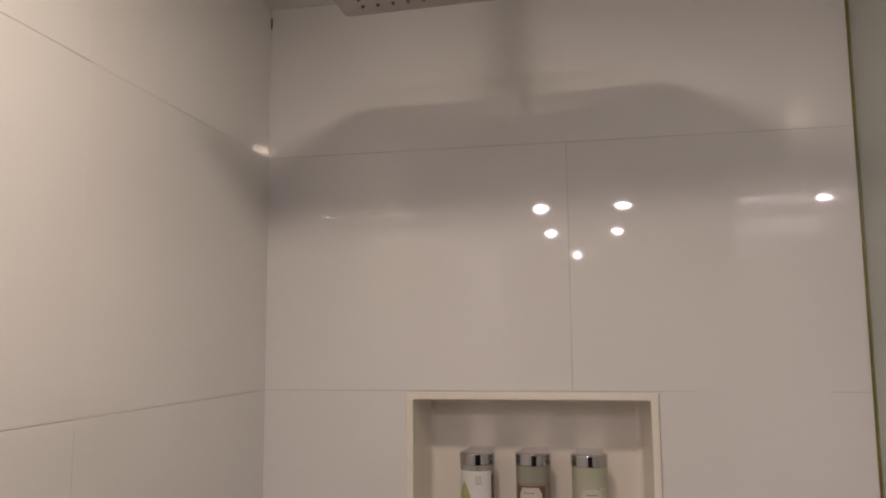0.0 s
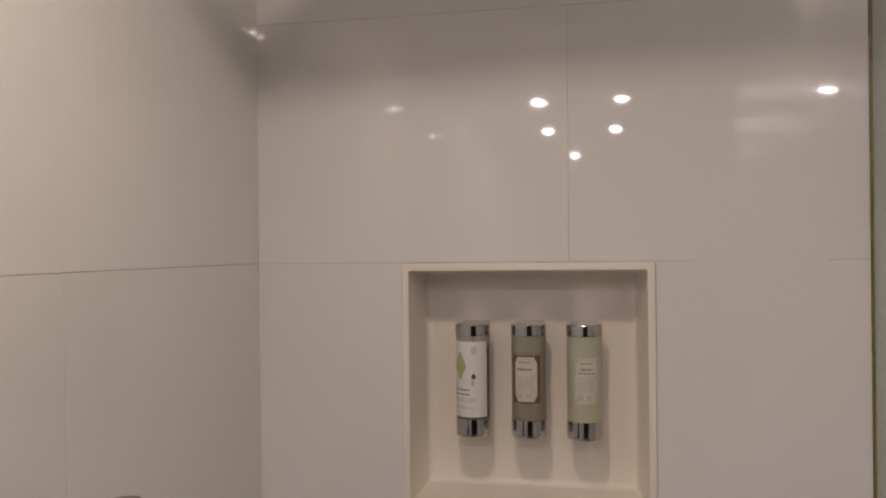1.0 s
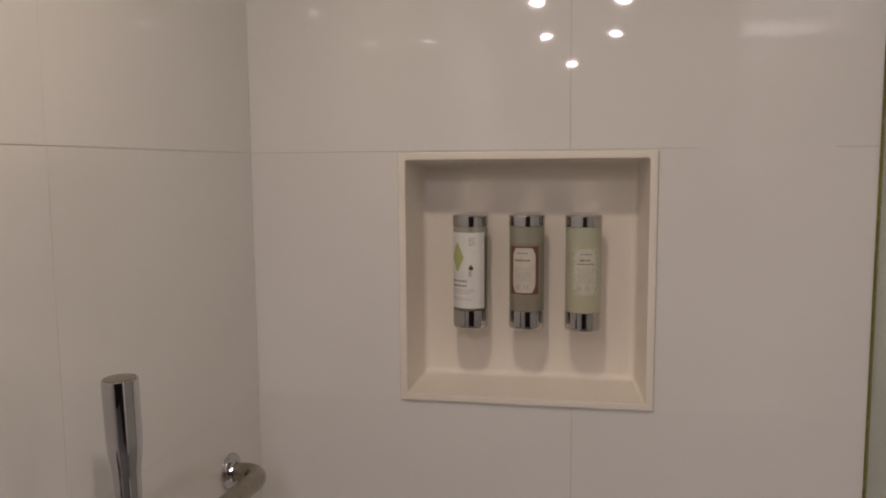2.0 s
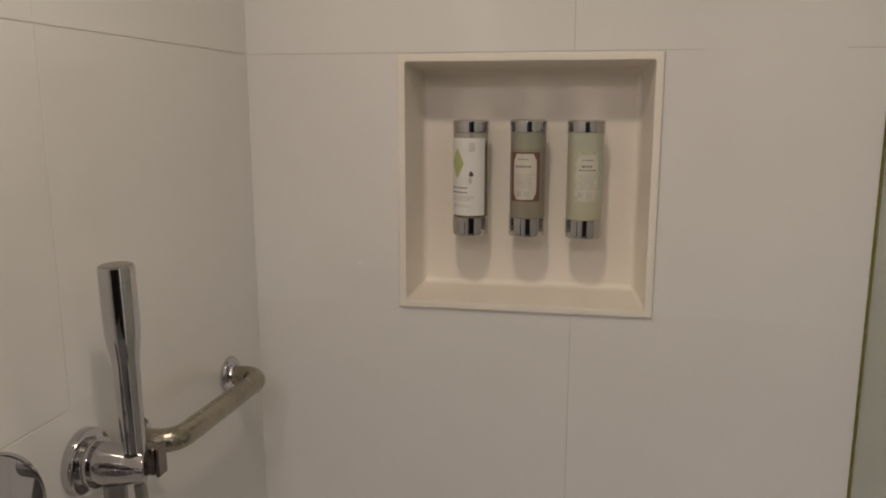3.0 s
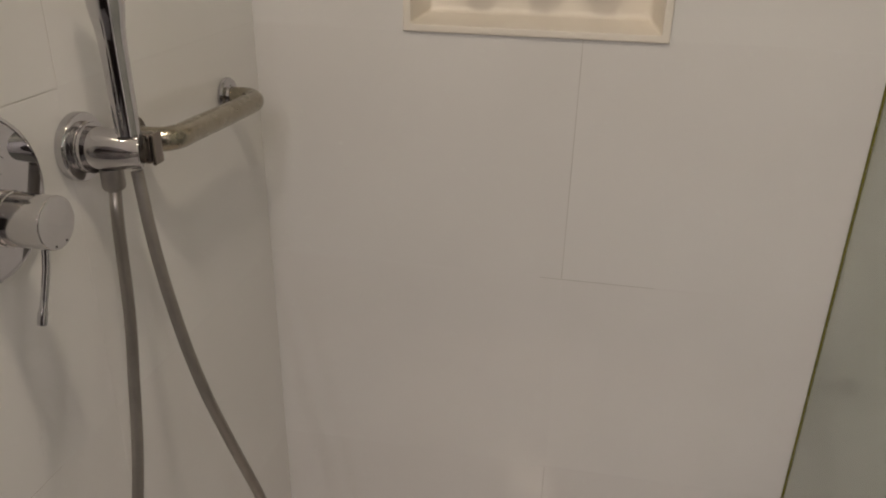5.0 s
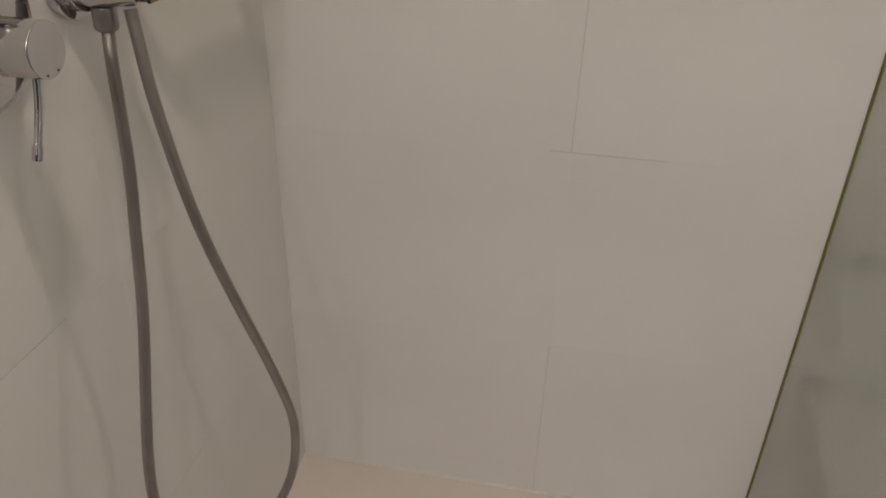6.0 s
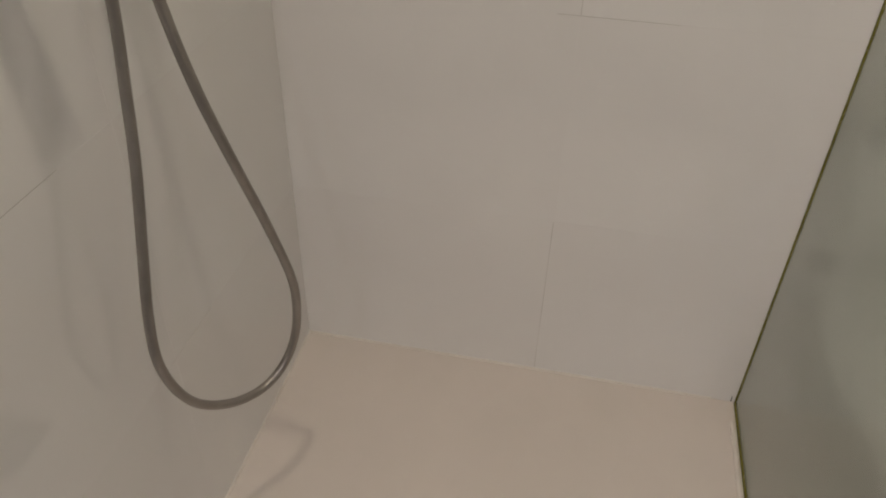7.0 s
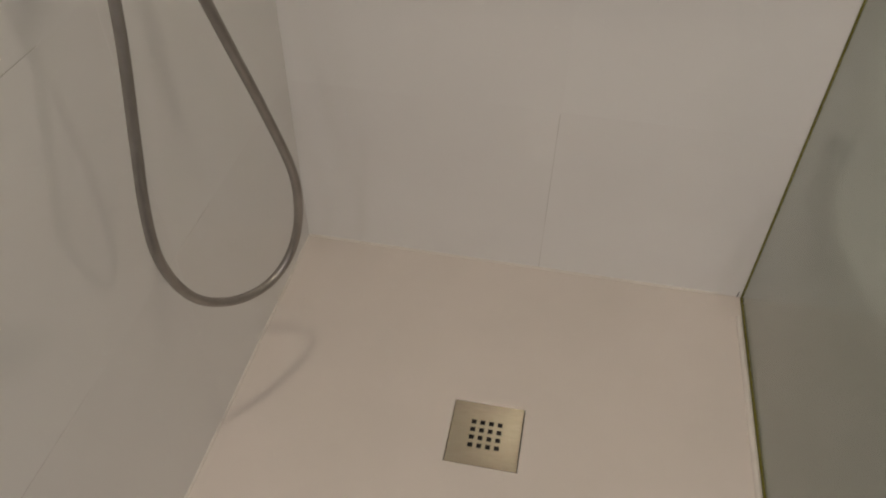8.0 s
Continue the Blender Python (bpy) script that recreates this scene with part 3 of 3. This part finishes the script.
# ---- floor drain ----
drain = thing("floor_drain", ((DX0 + DX1) / 2, (DY0 + DY1) / 2, 0.0), "square brushed steel drain cover with sixteen square holes", "drain")
PITCH, HOLE = 0.0158, 0.0086


def drain_cover():
    """A dished square plate with a four by four field of square holes."""
    bm = bmesh.new()
    half, field, t = (DX1 - DX0) / 2, 0.0292, 0.0016
    def quad(a, b, c, e):
        bm.faces.new([bm.verts.new(p) for p in (a, b, c, e)])
    zf, zr = 0.0001, 0.0004
    lines = [-field]
    for k in range(4):
        c = (k - 1.5) * PITCH
        lines += [c - HOLE / 2, c + HOLE / 2]
    lines.append(field)
    for i in range(9):
        for j in range(9):
            x0, x1, y0, y1 = lines[i], lines[i + 1], lines[j], lines[j + 1]
            if i % 2 and j % 2:
                for p, q in (((x0, y0), (x1, y0)), ((x1, y0), (x1, y1)), ((x1, y1), (x0, y1)), ((x0, y1), (x0, y0))):
                    quad((*p, zf), (*q, zf), (*q, zf - t), (*p, zf - t))
            else:
                quad((x0, y0, zf), (x1, y0, zf), (x1, y1, zf), (x0, y1, zf))
    def ring(h, z):
        return [(-h, -h, z), (h, -h, z), (h, h, z), (-h, h, z)]
    steps = [ring(field, zf), ring(half - 0.0030, zr), ring(half - 0.0009, zr - 0.0001), ring(half, zr - 0.0009), ring(half, -0.004)]
    for a, b in zip(steps, steps[1:]):
        for k in range(4):
            quad(a[k], a[(k + 1) % 4], b[(k + 1) % 4], b[k])
    bmesh.ops.remove_doubles(bm, verts=bm.verts, dist=0.00005)
    return bm


part("cover", drain_cover(), BRUSHED, drain, smooth=12)
drain.rotation_euler = (radians(2.0), radians(-1.1), 0)
part("trap", block(-0.0648, 0.0648, -0.0648, 0.0648, -0.06, -0.006, 0.001, 1), VOID, drain, "dark trap below the cover")

# ---- toilet beyond the glass ----
TX = 1.152
toilet = thing("toilet", (TX, 0.0, 0.19), "white ceramic wall-hung toilet with raised lid behind the glass", "toilet")


def bowl_ring(half, front, z, n=28):
    """A D-shaped ring with its flat side on the wall."""
    pts = [Vector((-half * 0.82, -0.001, z)), Vector((-half * 0.95, front * 0.25, z))]
    for k in range(n + 1):
        a = math.pi * k / n
        pts.append(Vector((-half * math.cos(a), front * 0.45 + front * 0.55 * math.sin(a), z)))
    return pts + [Vector((half * 0.95, front * 0.25, z)), Vector((half * 0.82, -0.001, z))]


rings = [bowl_ring(h, f, z) for h, f, z in ((0.10, -0.24, 0.0), (0.125, -0.33, 0.03), (0.150, -0.43, 0.085), (0.172, -0.50, 0.15), (0.180, -0.53, 0.195), (0.178, -0.53, 0.212))]
bm = rings_mesh(rings, True)
bm.verts.ensure_lookup_table()
bm.faces.new(bm.verts[:len(rings[0])])
part("bowl", bm, CERAMIC, toilet)


def lid_outline(scale, n=40):
    out = []
    for k in range(n):
        a = 2 * math.pi * k / n
        w = 0.187 if math.sin(a) < 0 else 0.182
        v = math.sin(a)
        out.append((scale * w * math.cos(a) * (1.0 - 0.10 * max(0.0, -v)), 0.43 + 0.215 + scale * 0.215 * v))
    return out


def upright(outline, y0, y1, lean):
    return [[Vector((x, y + lean * (z - 0.43), z - 0.19)) for x, z in outline] for y in (y0, y1)]


a, b = upright(lid_outline(1.0), -0.020, -0.032, -0.06)
c = upright(lid_outline(0.96), -0.036, -0.036, -0.06)[0]
bm = rings_mesh([a, b, c], True)
part("lid", bm, CERAMIC, toilet, "raised white lid")
outer, inner = upright(lid_outline(0.97), -0.046, -0.060, -0.06), upright(lid_outline(0.66), -0.046, -0.060, -0.06)
part("seat", rings_mesh([inner[0], outer[0], outer[1], inner[1], inner[0]], False), CERAMIC, toilet, "raised white seat")
for x in (-0.166, 0.166):
    part("bumper", lathe([(0.0, 0.0), (0.017, 0.0), (0.015, 0.008), (0.0, 0.011)], pose(x * 0.97, -0.0770, 0.510, 90, 0, 0), 20), BLACK, toilet, "dark rubber seat bumper")
    # the hinge's black also paints the shade between seat and bowl rim
    part("hinge", lathe([(0.0, -0.018), (0.016, -0.018), (0.018, -0.012), (0.018, 0.012), (0.016, 0.018), (0.0, 0.018)], pose(x, -0.066, 0.252) @ ALONG_X, 20), BLACK, toilet, "seat hinge, blackened to stand for the shaded gap above the bowl")

# ---- ceiling lamps ----
def lamp(x, y, label):
    o = thing("ceiling_lamp", (x, y, CEIL), label, "ceiling lamp", "bathroom ceiling lamps")
    part("ring", lathe([(0.044, -0.0005), (0.058, -0.0005), (0.059, -0.003), (0.056, -0.006), (0.047, -0.007), (0.0445, -0.005), (0.044, -0.0005)], Matrix.Identity(4), 40), CHROME, o)
    part("lens", lathe([(0.0, -0.0040), (0.0442, -0.0040), (0.0442, -0.0008), (0.0, -0.0008)], Matrix.Identity(4), 32), LENS, o, "frosted lamp lens")
    return o


def surface_lamp(x, y, z, label):
    """A short drum under the ceiling whose bulb stands just below it."""
    o = thing("ceiling_lamp", (x, y, CEIL), label, "ceiling lamp", "bathroom ceiling lamps")
    h = CEIL - z - 0.026
    part("drum", lathe([(0.0, -0.0005), (0.045, -0.0005), (0.046, -0.002), (0.046, -h + 0.002), (0.044, -h), (0.0, -h)], Matrix.Identity(4), 40), CHROME, o)
    return o


surface_lamp(*SHOWER_LAMP, "small round chrome ceiling lamp with a warm bulb in the shower")
for lx, ly in ROOM_LAMPS:
    lamp(lx, ly, "round chrome ceiling downlight in the bathroom")


# ---- wall tiles, each a piece of its own ----
ROWS_Z = [0.0, 0.4, 0.8, 1.2, 1.6, 2.0, CEIL]
COLS_X = [0.0, 0.515, 1.03, 1.545, ROOM_X]
LOW_X = [0.0, 0.521, 1.036, 1.551, ROOM_X]      # the three lower rows
COLS_Y = [0.0, -0.49, -0.98, -1.47, -1.96, -2.45]
JOINT = 0.0008
rng = random.Random(7)


def tile(wall, u0, u1, v0, v1, side):
    """A glazed tile, its face half a millimetre proud of the joint and a hair out of true."""
    w, h = (u1 - u0) / 2 - JOINT, (v1 - v0) / 2 - JOINT
    bm = block(-w, w, 0.0, 0.006, -h, h, 0.00018, 1)
    ob = part("tile", bm, TILE, wall, smooth=0)
    cu, cv = (u0 + u1) / 2, (v0 + v1) / 2
    tilt = pose(0, 0, 0, rng.uniform(-0.02, 0.02), 0, rng.uniform(-0.02, 0.02))
    if side == "left" and v1 == CEIL and u1 == 0.0:
        tilt = pose(0, 0, 0, 0.15, 0, 0)
    ob.matrix_world = (pose(cu, 0, cv) if side == "back" else pose(0, cu, cv, 0, 0, 90)) @ tilt
    return ob


for j in range(6):
    v0, v1 = ROWS_Z[j], ROWS_Z[j + 1]
    for i in range(4):
        u0, u1 = (LOW_X if j < 3 else COLS_X)[i:i + 2]
        if j == 3 and i == 0:
            tile(back, u0, NX0, v0, v1, "back")
        elif j == 3 and i == 1:
            tile(back, NX1, u1, v0, v1, "back")
        else:
            tile(back, u0, u1, v0, v1, "back")
    for i in range(5):
        tile(left, COLS_Y[i + 1], COLS_Y[i], v0, v1, "left")


# joints filled flush and clean, which hardly show
def filled(wall, u0, u1, v0, v1, side):
    face = 0.00014 if u1 - u0 > v1 - v0 else 0.00019
    if side == "back":
        bm = block(u0, u1, -face, 0.004, v0, v1)
    else:
        bm = block(-0.004, face, u0, u1, v0, v1)
    part("grout_line", bm, TILE, wall, smooth=0)


G = 0.0018
for u0, u1, v in ((-0.0005, COLS_X[-1], 0.4), (-0.0005, 0.485, 0.8), (0.675, COLS_X[-1], 0.8), (-0.0005, NX0, 1.2), (NX1, COLS_X[-1], 1.2), (0.70, 0.89, 1.6), (0.96, COLS_X[-1], 1.6)):
    filled(back, u0, u1, v - G, v + G, "back")
for u, v0, v1 in ((0.521, 0.401, 0.799), (0.515, 2.001, CEIL), (1.036, 0.001, 1.2), (1.03, 1.2, CEIL), (1.551, 0.001, 1.2), (1.545, 1.2, CEIL), (0.0002, 0.0, CEIL)):
    filled(back, u - G, u + G, v0, v1, "back")
for u0, u1, v in ((-0.49, 0.0005, 1.2), (-0.60, 0.0005, 0.8), (-0.37, 0.0005, 0.4), (-0.73, -0.54, 0.4), (-2.45, -0.88, 0.4)):
    filled(left, u0, u1, v - G, v + G, "left")
for u, v0, v1 in ((-0.49, 0.001, 0.3985), (-0.49, 0.4015, 1.1985), (-0.49, 1.6015, 1.9985), (-0.49, 2.0015, CEIL), (-0.98, 0.001, CEIL), (-1.47, 0.001, CEIL), (-1.96, 0.001, CEIL)):
    filled(left, u - G, u + G, v0, v1, "left")
